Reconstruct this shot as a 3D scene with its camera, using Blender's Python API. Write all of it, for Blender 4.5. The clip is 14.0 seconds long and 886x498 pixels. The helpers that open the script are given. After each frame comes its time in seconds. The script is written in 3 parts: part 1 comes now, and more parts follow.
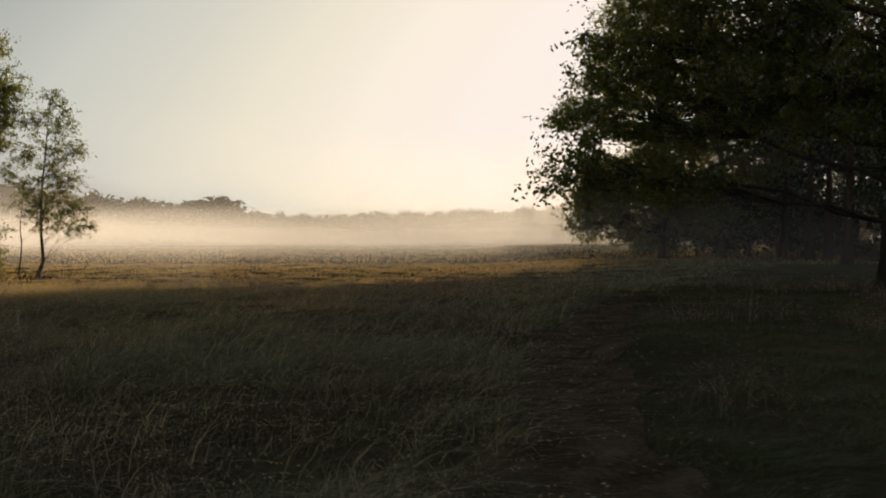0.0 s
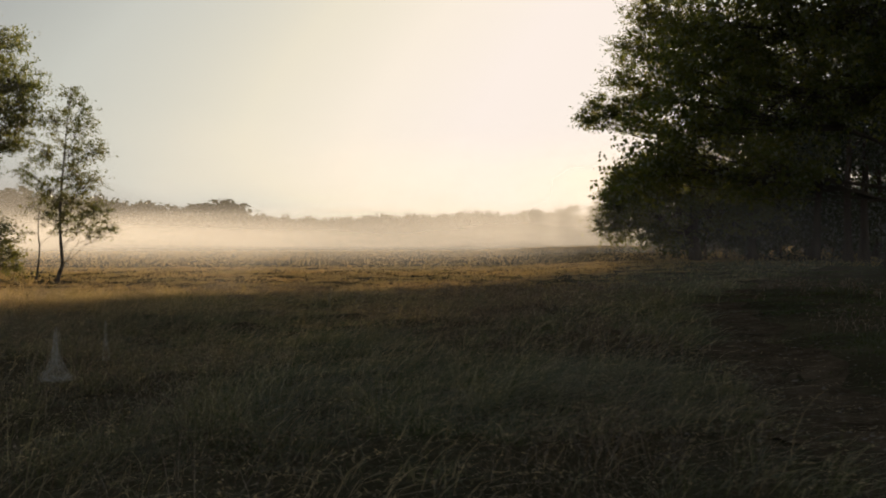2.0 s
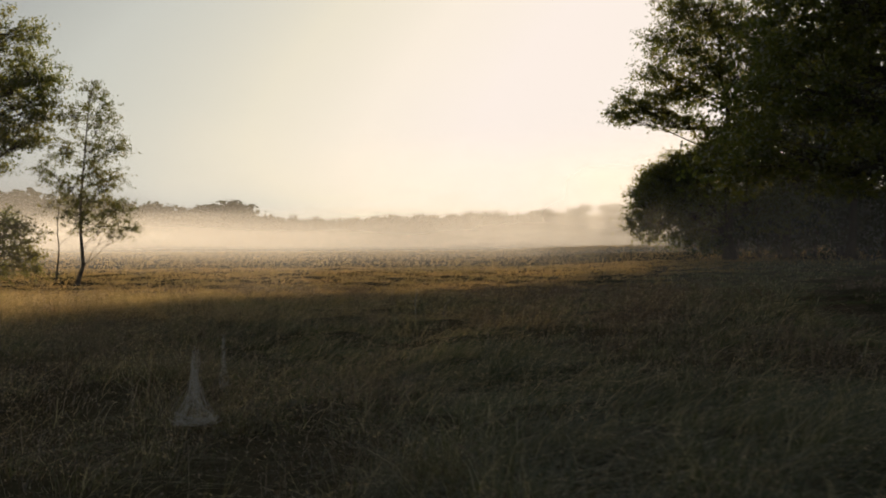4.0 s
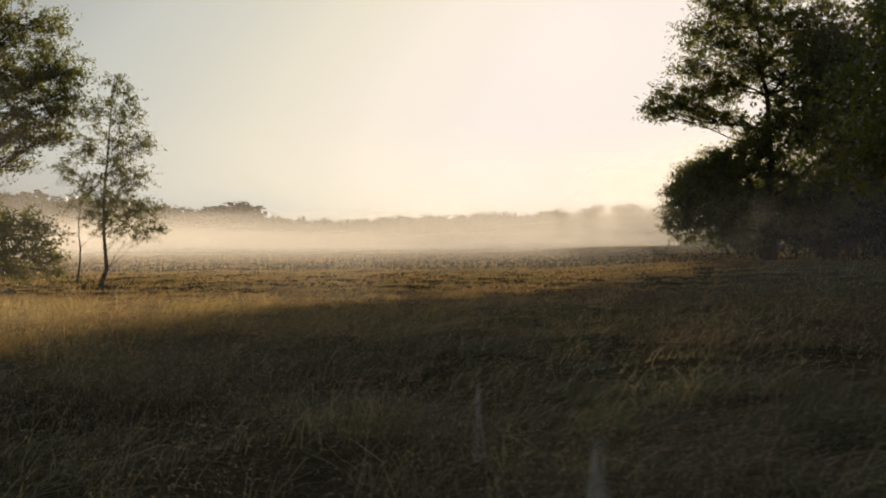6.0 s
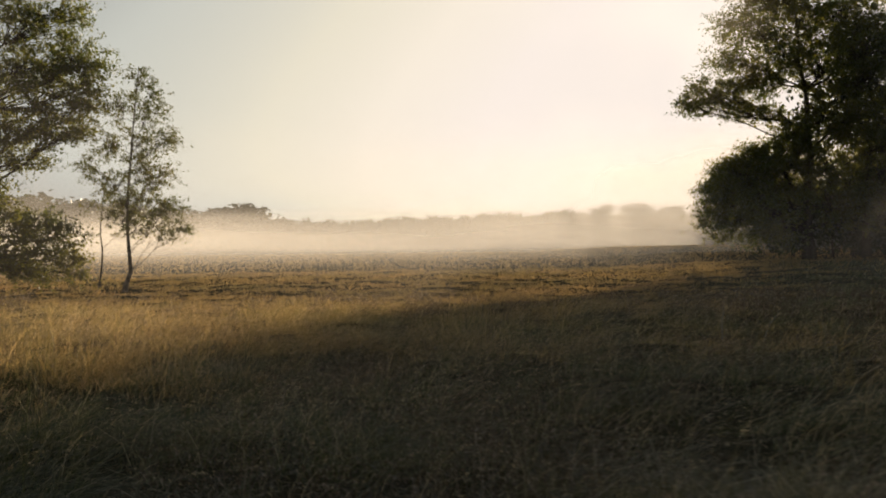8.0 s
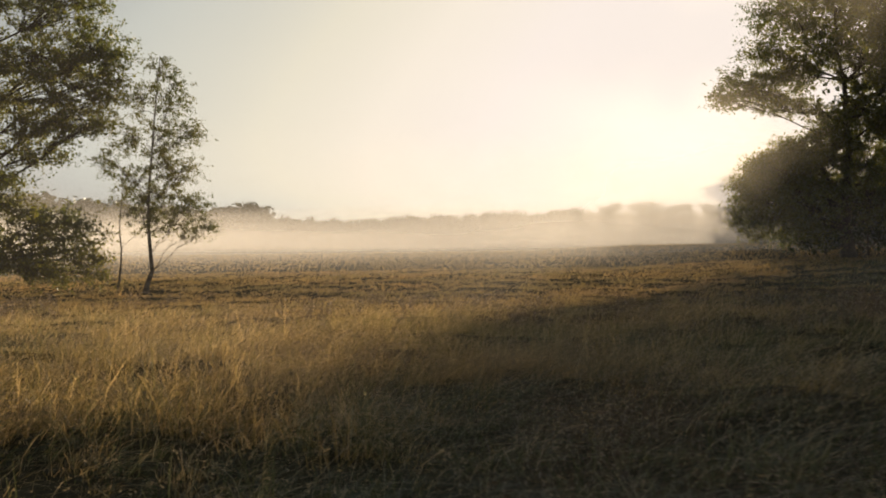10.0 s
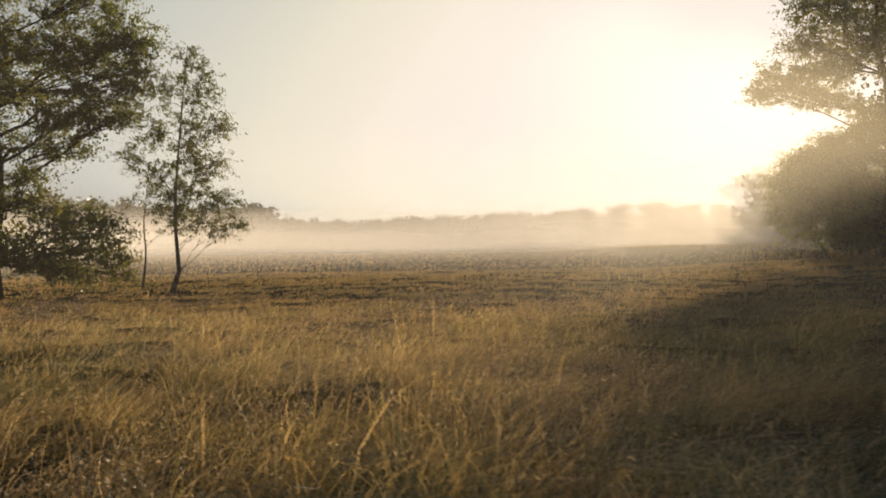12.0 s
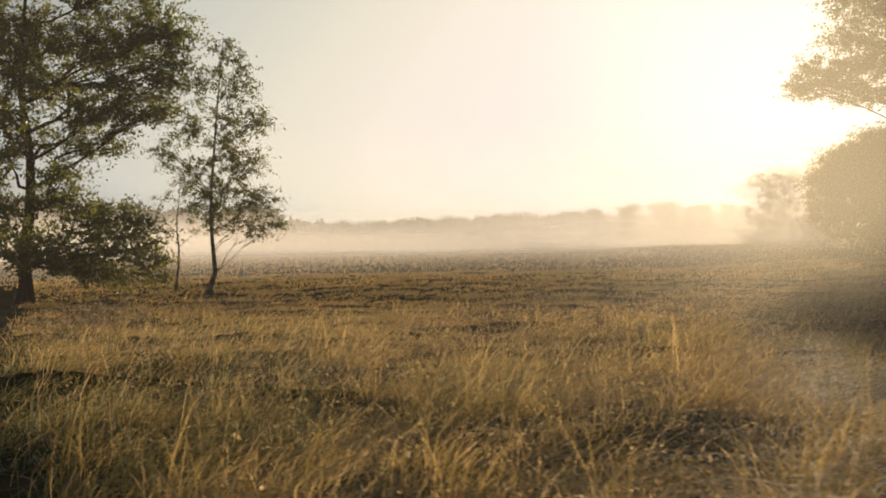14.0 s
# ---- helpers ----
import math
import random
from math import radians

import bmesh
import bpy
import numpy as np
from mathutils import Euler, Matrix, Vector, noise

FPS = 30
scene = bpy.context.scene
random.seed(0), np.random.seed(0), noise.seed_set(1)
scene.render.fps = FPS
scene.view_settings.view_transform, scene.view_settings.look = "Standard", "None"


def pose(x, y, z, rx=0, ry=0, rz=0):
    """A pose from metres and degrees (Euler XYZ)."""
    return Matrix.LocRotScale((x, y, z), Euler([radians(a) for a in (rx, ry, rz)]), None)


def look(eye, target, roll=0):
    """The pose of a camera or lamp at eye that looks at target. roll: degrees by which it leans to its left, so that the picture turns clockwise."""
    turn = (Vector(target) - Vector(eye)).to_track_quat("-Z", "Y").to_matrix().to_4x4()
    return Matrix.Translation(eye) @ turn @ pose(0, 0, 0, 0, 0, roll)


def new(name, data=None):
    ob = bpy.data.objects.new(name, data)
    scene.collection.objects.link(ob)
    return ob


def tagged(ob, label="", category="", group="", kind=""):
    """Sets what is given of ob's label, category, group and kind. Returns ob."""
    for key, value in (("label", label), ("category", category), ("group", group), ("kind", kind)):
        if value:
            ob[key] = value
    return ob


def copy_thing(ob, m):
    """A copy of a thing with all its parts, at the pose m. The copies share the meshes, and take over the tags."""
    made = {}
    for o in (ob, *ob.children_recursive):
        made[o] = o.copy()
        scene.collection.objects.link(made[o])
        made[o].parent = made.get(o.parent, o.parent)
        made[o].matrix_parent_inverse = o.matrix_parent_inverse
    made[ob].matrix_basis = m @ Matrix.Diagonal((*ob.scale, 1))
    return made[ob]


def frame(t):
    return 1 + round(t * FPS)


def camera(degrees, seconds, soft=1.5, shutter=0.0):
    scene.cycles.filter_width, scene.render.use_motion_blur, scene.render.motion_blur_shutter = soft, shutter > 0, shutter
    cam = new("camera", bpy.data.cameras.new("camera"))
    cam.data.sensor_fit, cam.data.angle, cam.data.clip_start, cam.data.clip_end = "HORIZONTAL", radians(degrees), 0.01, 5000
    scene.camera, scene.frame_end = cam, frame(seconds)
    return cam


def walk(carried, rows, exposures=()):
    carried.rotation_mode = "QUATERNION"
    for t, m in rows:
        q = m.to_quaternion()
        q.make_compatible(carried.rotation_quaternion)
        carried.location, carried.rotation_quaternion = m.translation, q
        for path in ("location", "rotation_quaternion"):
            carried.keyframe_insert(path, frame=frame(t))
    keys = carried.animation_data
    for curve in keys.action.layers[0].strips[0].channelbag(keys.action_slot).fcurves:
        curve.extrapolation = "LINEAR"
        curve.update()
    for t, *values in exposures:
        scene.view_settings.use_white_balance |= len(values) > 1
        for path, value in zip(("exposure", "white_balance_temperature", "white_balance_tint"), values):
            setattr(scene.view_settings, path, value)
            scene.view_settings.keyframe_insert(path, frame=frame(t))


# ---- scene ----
cam = camera(47.4, 14.0, soft=1.9, shutter=0.4)
METRES, EYE, TILT, LEAN, TURN = 18.0, 1.2, -0.7, 0.0, 0.0
ROWS = [
    (0.0, 0.0, 0.0, 0.0, 0.0, 0.0, -0.0),
    (0.5, -0.0219, 0.0283, 0.0002, 0.05, 0.03, 0.02),
    (1.0, -0.0447, 0.0555, -0.0002, 0.08, 0.07, 0.06),
    (1.5, -0.0656, 0.0838, -0.0006, 0.14, 0.11, 0.11),
    (2.0, -0.0867, 0.1092, -0.0006, 0.18, 0.14, 0.16),
    (2.5, -0.1066, 0.1342, -0.0036, 0.24, 0.2, 0.23),
    (3.0, -0.1262, 0.1603, -0.0036, 0.31, 0.17, 0.27),
    (5.5, -0.2324, 0.3185, -0.0025, 0.8, 0.19, 0.41),
    (6.0, -0.2571, 0.3507, -0.0025, 0.84, 0.24, 0.47),
    (6.5, -0.2808, 0.3803, -0.0026, 0.89, 0.26, 0.56),
    (7.0, -0.3044, 0.4085, -0.0027, 0.92, 0.28, 0.61),
    (7.5, -0.326, 0.4379, -0.0032, 0.98, 0.29, 0.67),
    (8.0, -0.3496, 0.4674, -0.0031, 0.99, 0.29, 0.72),
    (10.5, -0.4536, 0.6187, -0.0031, 1.15, 0.23, 0.83),
    (11.0, -0.4752, 0.649, -0.0041, 1.19, 0.27, 0.85),
    (11.5, -0.4986, 0.6741, -0.0044, 1.17, 0.3, 0.8),
    (12.0, -0.5223, 0.6968, -0.0051, 1.21, 0.29, 0.82),
    (12.5, -0.5469, 0.7208, -0.0048, 1.27, 0.27, 0.76),
    (13.0, -0.5726, 0.7417, -0.0053, 1.27, 0.26, 0.8),
    (13.5, -0.5955, 0.7636, -0.0074, 1.33, 0.32, 0.92),
    (14.0, -0.6165, 0.7826, -0.0074, 1.38, 0.37, 1.02),
]
walk(cam, [(t, pose(0, 0, EYE, TILT, LEAN, TURN) @ pose(METRES * x, METRES * y, METRES * z, 90 + pitch, roll, yaw)) for t, x, y, z, yaw, pitch, roll in ROWS],
     exposures=[(0.0, 0.4), (14.0, 0.4)])

# ---------------------------------------------------------------- light
SKY_TINTS = [(0.0, (0.061, 0.073, 0.083)), (1.0, (0.746, 0.659, 0.595)), (0.15, (0.197, 0.214, 0.224)), (0.26, (0.455, 0.455, 0.409)), (0.42, (0.637, 0.584, 0.47)), (0.62, (0.728, 0.648, 0.546))]
SUN_AZ, SUN_EL = radians(19.3), radians(6.0)
world = bpy.data.worlds.new("dawn_sky")
scene.world = world
world.use_nodes = True
wn, wl = world.node_tree.nodes, world.node_tree.links
sky = wn.new("ShaderNodeTexSky")
sky.sky_type = "NISHITA"
sky.sun_disc = False
sky.sun_elevation, sky.sun_rotation = SUN_EL, SUN_AZ
sky.air_density, sky.dust_density, sky.ozone_density = 1.0, 3.0, 1.0
wn["Background"].inputs["Strength"].default_value = 1.0
# haze: the clear sky's brightness, seen through moist air, pale and nearly even
glow = wn.new("ShaderNodeRGBToBW")
haze = wn.new("ShaderNodeMath")
haze.operation, haze.inputs[1].default_value = "MULTIPLY", 0.065
haze_tint = wn.new("ShaderNodeValToRGB")
for k, (p, c) in enumerate(SKY_TINTS):
    e = haze_tint.color_ramp.elements[k] if k < 2 else haze_tint.color_ramp.elements.new(p)
    e.position, e.color = p, (*c, 1)
wl.new(sky.outputs[0], glow.inputs[0])
wl.new(glow.outputs[0], haze.inputs[0])
wl.new(haze.outputs[0], haze_tint.inputs[0])
wl.new(haze_tint.outputs[0], wn["Background"].inputs["Color"])
sun_data = bpy.data.lights.new("sun", "SUN")
sun_data.energy, sun_data.angle, sun_data.color = 5.0, radians(0.6), (1.0, 0.80, 0.55)
sun = new("sun", sun_data)
SUN_DIR = Vector((math.sin(SUN_AZ) * math.cos(SUN_EL), math.cos(SUN_AZ) * math.cos(SUN_EL), math.sin(SUN_EL)))
sun.matrix_world = look(SUN_DIR * 300, (0, 0, 0))

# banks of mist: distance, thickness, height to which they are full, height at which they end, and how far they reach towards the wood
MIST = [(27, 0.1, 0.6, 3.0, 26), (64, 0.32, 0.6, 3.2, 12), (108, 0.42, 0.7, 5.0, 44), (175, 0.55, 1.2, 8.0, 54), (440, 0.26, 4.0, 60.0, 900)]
# strength of the added sheet that imitates sun glare in the lens
GLARE = 0.013
# strength of the added veil that lifts dark tones like lens glare
VEIL = 0.022

# ---------------------------------------------------------------- materials
def material(name):
    m = bpy.data.materials.new(name)
    m.use_nodes = True
    m.node_tree.nodes.clear()
    return m, m.node_tree.nodes, m.node_tree.links


def ramp(nodes, stops):
    r = nodes.new("ShaderNodeValToRGB")
    while len(r.color_ramp.elements) < len(stops):
        r.color_ramp.elements.new(0.5)
    for e, (p, c) in zip(r.color_ramp.elements, stops):
        e.position, e.color = p, (*c, 1)
    return r


def noise_tex(nodes, links, scale, detail=4.0, coord="Object", stretch=None):
    tc = nodes.new("ShaderNodeTexCoord")
    n = nodes.new("ShaderNodeTexNoise")
    n.inputs["Scale"].default_value, n.inputs["Detail"].default_value = scale, detail
    if stretch:
        mp = nodes.new("ShaderNodeMapping")
        mp.inputs["Scale"].default_value = stretch
        links.new(tc.outputs[coord], mp.inputs["Vector"])
        links.new(mp.outputs[0], n.inputs["Vector"])
    else:
        links.new(tc.outputs[coord], n.inputs["Vector"])
    return n


def mixed(nodes, links, a, b, fac, mode="MIX"):
    m = nodes.new("ShaderNodeMix")
    m.data_type, m.blend_type = "RGBA", mode
    for sock, v in ((m.inputs[6], a), (m.inputs[7], b), (m.inputs[0], fac)):
        if isinstance(v, (tuple, list)):
            sock.default_value = (*v, 1)
        elif isinstance(v, (int, float)):
            sock.default_value = v
        else:
            links.new(v, sock)
    return m.outputs[2]


def leafy(name, stops, patch_scale, patch_stops, patch_amount, through_light=0.45, gloss=0.05, warm=(1.0, 0.9, 0.5)):
    """Blades and leaves: a colour for each leaf, patches over metres, light that shines through."""
    m, n, l = material(name)
    geo = n.new("ShaderNodeNewGeometry")
    r = ramp(n, stops)
    l.new(geo.outputs["Random Per Island"], r.inputs[0])
    nz = noise_tex(n, l, patch_scale, 5)
    r2 = ramp(n, patch_stops)
    l.new(nz.outputs[0], r2.inputs[0])
    col = mixed(n, l, r.outputs[0], r2.outputs[0], patch_amount)
    d, t, g = n.new("ShaderNodeBsdfDiffuse"), n.new("ShaderNodeBsdfTranslucent"), n.new("ShaderNodeBsdfGlossy")
    l.new(col, d.inputs[0])
    l.new(mixed(n, l, col, warm, 1.0, "MULTIPLY"), t.inputs[0])
    g.inputs["Roughness"].default_value = 0.55
    g.inputs["Color"].default_value = (0.8, 0.8, 0.8, 1)
    a, b, o = n.new("ShaderNodeMixShader"), n.new("ShaderNodeMixShader"), n.new("ShaderNodeOutputMaterial")
    a.inputs[0].default_value = through_light
    fr, amount = n.new("ShaderNodeFresnel"), n.new("ShaderNodeMath")
    fr.inputs["IOR"].default_value = 1.4
    amount.operation, amount.inputs[1].default_value = "MULTIPLY", gloss * 4
    l.new(fr.outputs[0], amount.inputs[0]), l.new(amount.outputs[0], b.inputs[0])
    l.new(d.outputs[0], a.inputs[1]), l.new(t.outputs[0], a.inputs[2])
    l.new(a.outputs[0], b.inputs[1]), l.new(g.outputs[0], b.inputs[2])
    l.new(b.outputs[0], o.inputs[0])
    return m


def rough(name, stops, scale, bump=0.4, fine=30.0, stretch=None):
    """Matt, grainy surfaces: soil, bark, dead stems."""
    m, n, l = material(name)
    p, o = n.new("ShaderNodeBsdfDiffuse"), n.new("ShaderNodeOutputMaterial")
    nz, nf = noise_tex(n, l, scale, 6, stretch=stretch), noise_tex(n, l, fine, 4, stretch=stretch)
    r = ramp(n, stops)
    l.new(mixed(n, l, nz.outputs[0], nf.outputs[0], 0.35), r.inputs[0])
    l.new(r.outputs[0], p.inputs["Color"])
    p.inputs["Roughness"].default_value = 1.0
    b = n.new("ShaderNodeBump")
    b.inputs["Strength"].default_value, b.inputs["Distance"].default_value = bump, 0.05
    l.new(nf.outputs[0], b.inputs["Height"])
    l.new(b.outputs[0], p.inputs["Normal"])
    l.new(p.outputs[0], o.inputs[0])
    return m


M_GROUND = rough("meadow_soil", [(0.3, (0.028, 0.027, 0.016)), (0.5, (0.06, 0.052, 0.032)), (0.7, (0.12, 0.1, 0.062))], 0.35, 0.5, 9.0)
M_TRACK = rough("trodden_earth", [(0.3, (0.035, 0.028, 0.018)), (0.5, (0.085, 0.064, 0.043)), (0.72, (0.17, 0.13, 0.09))], 2.5, 0.9, 22.0)
M_BARK = rough("oak_bark", [(0.3, (0.03, 0.024, 0.018)), (0.55, (0.075, 0.06, 0.045)), (0.75, (0.13, 0.11, 0.085))], 3.0, 1.0, 14.0, (1, 1, 0.2))
M_PINE = rough("pine_bark", [(0.3, (0.035, 0.022, 0.016)), (0.55, (0.065, 0.045, 0.033)), (0.75, (0.12, 0.08, 0.055))], 3.0, 1.0, 14.0, (1, 1, 0.25))
M_BIRCH = rough("birch_bark", [(0.3, (0.04, 0.035, 0.03)), (0.5, (0.17, 0.145, 0.12)), (0.7, (0.34, 0.30, 0.26))], 3.0, 0.5, 10.0, (1, 1, 2.5))
M_OAK = leafy("oak_leaves", [(0, (0.045, 0.065, 0.022)), (0.6, (0.085, 0.11, 0.035)), (1, (0.16, 0.155, 0.055))], 0.35,
              [(0.35, (0.045, 0.07, 0.018)), (0.65, (0.16, 0.14, 0.045))], 0.4, 0.55, 0.05, (2.3, 2.05, 1.1))
M_BIRCHLEAF = leafy("birch_leaves", [(0, (0.05, 0.07, 0.018)), (0.6, (0.09, 0.11, 0.03)), (1, (0.17, 0.15, 0.05))], 0.5,
                    [(0.35, (0.06, 0.085, 0.02)), (0.65, (0.15, 0.13, 0.045))], 0.4, 0.45, 0.05, (1.8, 1.6, 0.8))
M_WOOD = leafy("dark_wood_leaves", [(0, (0.02, 0.034, 0.012)), (1, (0.05, 0.065, 0.02))], 0.3,
               [(0.35, (0.025, 0.04, 0.014)), (0.65, (0.055, 0.065, 0.022))], 0.4, 0.25)
M_GRASS = leafy("meadow_grass", [(0, (0.075, 0.09, 0.042)), (0.4, (0.16, 0.148, 0.082)), (0.7, (0.31, 0.255, 0.158)), (1, (0.64, 0.55, 0.40))], 0.22,
                [(0.38, (0.07, 0.088, 0.04)), (0.52, (0.17, 0.143, 0.08)), (0.66, (0.31, 0.22, 0.13))], 0.4, 0.63, 0.02, (2.75, 2.18, 1.3))
# same grass, contrast flattened and brightness raised in its colour for distance
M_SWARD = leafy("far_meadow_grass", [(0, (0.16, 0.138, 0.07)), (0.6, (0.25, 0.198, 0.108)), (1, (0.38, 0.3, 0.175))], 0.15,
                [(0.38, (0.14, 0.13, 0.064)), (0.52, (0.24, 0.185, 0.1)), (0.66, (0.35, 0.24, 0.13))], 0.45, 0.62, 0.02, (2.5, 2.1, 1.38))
# darker, greener variant of the meadow grass with a few pale blades
M_GREYGREEN = leafy("grey_green_grass", [(0, (0.028, 0.046, 0.022)), (0.5, (0.065, 0.08, 0.042)), (0.8, (0.18, 0.17, 0.115)), (1, (0.5, 0.46, 0.36))], 0.3,
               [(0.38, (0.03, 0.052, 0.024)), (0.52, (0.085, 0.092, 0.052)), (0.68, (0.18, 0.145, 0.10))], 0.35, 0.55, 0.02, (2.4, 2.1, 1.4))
M_GREEN = leafy("short_turf", [(0, (0.04, 0.066, 0.018)), (0.7, (0.08, 0.112, 0.032)), (1, (0.17, 0.16, 0.065))], 0.4,
                [(0.36, (0.04, 0.07, 0.018)), (0.64, (0.10, 0.10, 0.038))], 0.4, 0.4, 0.02)
M_HEATHER = leafy("heather", [(0, (0.035, 0.031, 0.024)), (0.55, (0.09, 0.074, 0.058)), (0.82, (0.2, 0.165, 0.135)), (1, (0.52, 0.46, 0.41))], 0.6,
                  [(0.4, (0.06, 0.053, 0.038)), (0.65, (0.15, 0.112, 0.082))], 0.35, 0.5, 0.03, (2.0, 1.7, 1.25))
M_STRAW = leafy("dry_straw", [(0, (0.28, 0.23, 0.15)), (1, (0.62, 0.54, 0.40))], 0.4, [(0.3, (0.25, 0.18, 0.10)), (0.7, (0.42, 0.32, 0.20))], 0.3, 0.55, 0.04, (1.9, 1.65, 1.15))
M_PALE = rough("pale_dead_stem", [(0.3, (0.22, 0.2, 0.16)), (0.6, (0.42, 0.39, 0.32)), (0.8, (0.55, 0.52, 0.45))], 12, 0.3, 60, (1, 1, 0.3))
M_LITTER = leafy("leaf_litter", [(0, (0.06, 0.04, 0.02)), (1, (0.17, 0.12, 0.08))], 0.8, [(0.3, (0.08, 0.05, 0.03)), (0.7, (0.2, 0.14, 0.08))], 0.3, 0.1)


def silk():
    m, n, l = material("spider_silk")
    p, o = n.new("ShaderNodeBsdfPrincipled"), n.new("ShaderNodeOutputMaterial")
    nz = noise_tex(n, l, 30)
    r = ramp(n, [(0.3, (0.3, 0.28, 0.25)), (0.7, (0.6, 0.56, 0.5))])
    l.new(nz.outputs[0], r.inputs[0]), l.new(r.outputs[0], p.inputs["Base Color"])
    p.inputs["Roughness"].default_value = 0.4
    l.new(p.outputs[0], o.inputs[0])
    return m


M_SILK = silk()


def mist_material(name, thick, low, high, wisps, reach, soft_end=18, foot=(-1.1, 0.0), start=-2000, glare=False, soft_start=5.5):
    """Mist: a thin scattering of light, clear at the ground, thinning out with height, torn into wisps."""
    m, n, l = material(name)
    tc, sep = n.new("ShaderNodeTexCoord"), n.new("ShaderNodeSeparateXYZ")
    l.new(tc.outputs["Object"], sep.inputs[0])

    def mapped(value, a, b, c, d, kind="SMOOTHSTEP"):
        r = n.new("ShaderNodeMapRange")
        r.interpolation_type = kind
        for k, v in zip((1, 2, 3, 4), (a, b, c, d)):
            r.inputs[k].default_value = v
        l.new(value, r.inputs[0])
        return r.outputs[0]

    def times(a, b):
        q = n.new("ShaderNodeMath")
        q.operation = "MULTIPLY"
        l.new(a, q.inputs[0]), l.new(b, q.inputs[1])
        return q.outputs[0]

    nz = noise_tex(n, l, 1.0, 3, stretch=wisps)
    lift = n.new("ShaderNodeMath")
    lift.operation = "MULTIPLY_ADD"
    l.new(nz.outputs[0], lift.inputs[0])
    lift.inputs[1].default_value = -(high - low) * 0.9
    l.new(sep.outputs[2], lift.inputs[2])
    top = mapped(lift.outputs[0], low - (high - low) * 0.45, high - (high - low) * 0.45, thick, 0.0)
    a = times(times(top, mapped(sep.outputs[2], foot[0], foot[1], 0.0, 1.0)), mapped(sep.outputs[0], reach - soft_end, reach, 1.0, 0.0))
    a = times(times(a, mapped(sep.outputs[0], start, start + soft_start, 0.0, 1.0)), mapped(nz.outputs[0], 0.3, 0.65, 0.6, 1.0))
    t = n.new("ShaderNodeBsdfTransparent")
    if glare:
        # rough refraction spreads a glow round the sun, standing in for lens glare
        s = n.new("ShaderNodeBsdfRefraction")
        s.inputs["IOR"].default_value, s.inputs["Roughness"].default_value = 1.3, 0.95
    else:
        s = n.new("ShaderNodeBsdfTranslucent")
    s.inputs["Color"].default_value = (0.96, 0.88, 0.70, 1) if glare else (0.65, 0.615, 0.585, 1)
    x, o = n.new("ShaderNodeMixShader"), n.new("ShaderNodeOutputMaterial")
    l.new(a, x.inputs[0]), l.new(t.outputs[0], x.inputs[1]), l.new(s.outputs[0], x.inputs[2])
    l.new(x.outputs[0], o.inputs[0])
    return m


# ---------------------------------------------------------------- mesh helpers
def mesh_of(name, verts, faces, mat, smooth=False):
    """A mesh of faces with one number of corners, from arrays."""
    verts, faces = np.asarray(verts, np.float32).reshape(-1, 3), np.asarray(faces, np.int32)
    k = faces.shape[1]
    me = bpy.data.meshes.new(name)
    me.vertices.add(len(verts)), me.loops.add(faces.size), me.polygons.add(len(faces))
    me.vertices.foreach_set("co", verts.ravel())
    me.loops.foreach_set("vertex_index", faces.ravel())
    me.polygons.foreach_set("loop_start", np.arange(0, faces.size, k, dtype=np.int32))
    me.polygons.foreach_set("use_smooth", np.full(len(faces), smooth))
    me.update(calc_edges=True)
    me.materials.append(mat)
    return me


def part(name, me, parent, label=""):
    ob = new(name, me)
    ob.parent = parent
    return tagged(ob, label)


def tube(points, radii, sides=6):
    """Rings round a polyline: vertices and quads."""
    pts = np.asarray(points, float)
    d = np.gradient(pts, axis=0)
    d /= np.linalg.norm(d, axis=1)[:, None] + 1e-9
    ref = np.where(np.abs(d[:, 2:3]) > 0.9, [[1.0, 0, 0]], [[0, 0, 1.0]])
    u = np.cross(d, ref)
    u /= np.linalg.norm(u, axis=1)[:, None] + 1e-9
    w = np.cross(d, u)
    a = np.linspace(0, 2 * np.pi, sides, endpoint=False)
    ring = np.cos(a)[None, :, None] * u[:, None] + np.sin(a)[None, :, None] * w[:, None]
    v = (pts[:, None] + ring * np.asarray(radii)[:, None, None]).reshape(-1, 3)
    i, j = np.meshgrid(np.arange(len(pts) - 1), np.arange(sides), indexing="ij")
    jn = (j + 1) % sides
    f = np.stack([i * sides + j, i * sides + jn, (i + 1) * sides + jn, (i + 1) * sides + j], -1).reshape(-1, 4)
    return v, f


def joined(pieces):
    vs, fs, n = [], [], 0
    for v, f in pieces:
        vs.append(v), fs.append(f + n)
        n += len(v)
    return np.concatenate(vs), np.concatenate(fs)


def bend(a, b, rng, wobble, steps=6, sag=0.0):
    """A crooked line from a to b."""
    a, b = np.asarray(a, float), np.asarray(b, float)
    t = np.linspace(0, 1, steps)[:, None]
    p = a + (b - a) * t + rng.normal(0, wobble, (steps, 3)) * np.sin(np.pi * t)
    p[:, 2] += sag * np.sin(np.pi * t[:, 0])
    return p


def unit(rng, n):
    v = rng.normal(size=(n, 3))
    return v / np.linalg.norm(v, axis=1)[:, None]


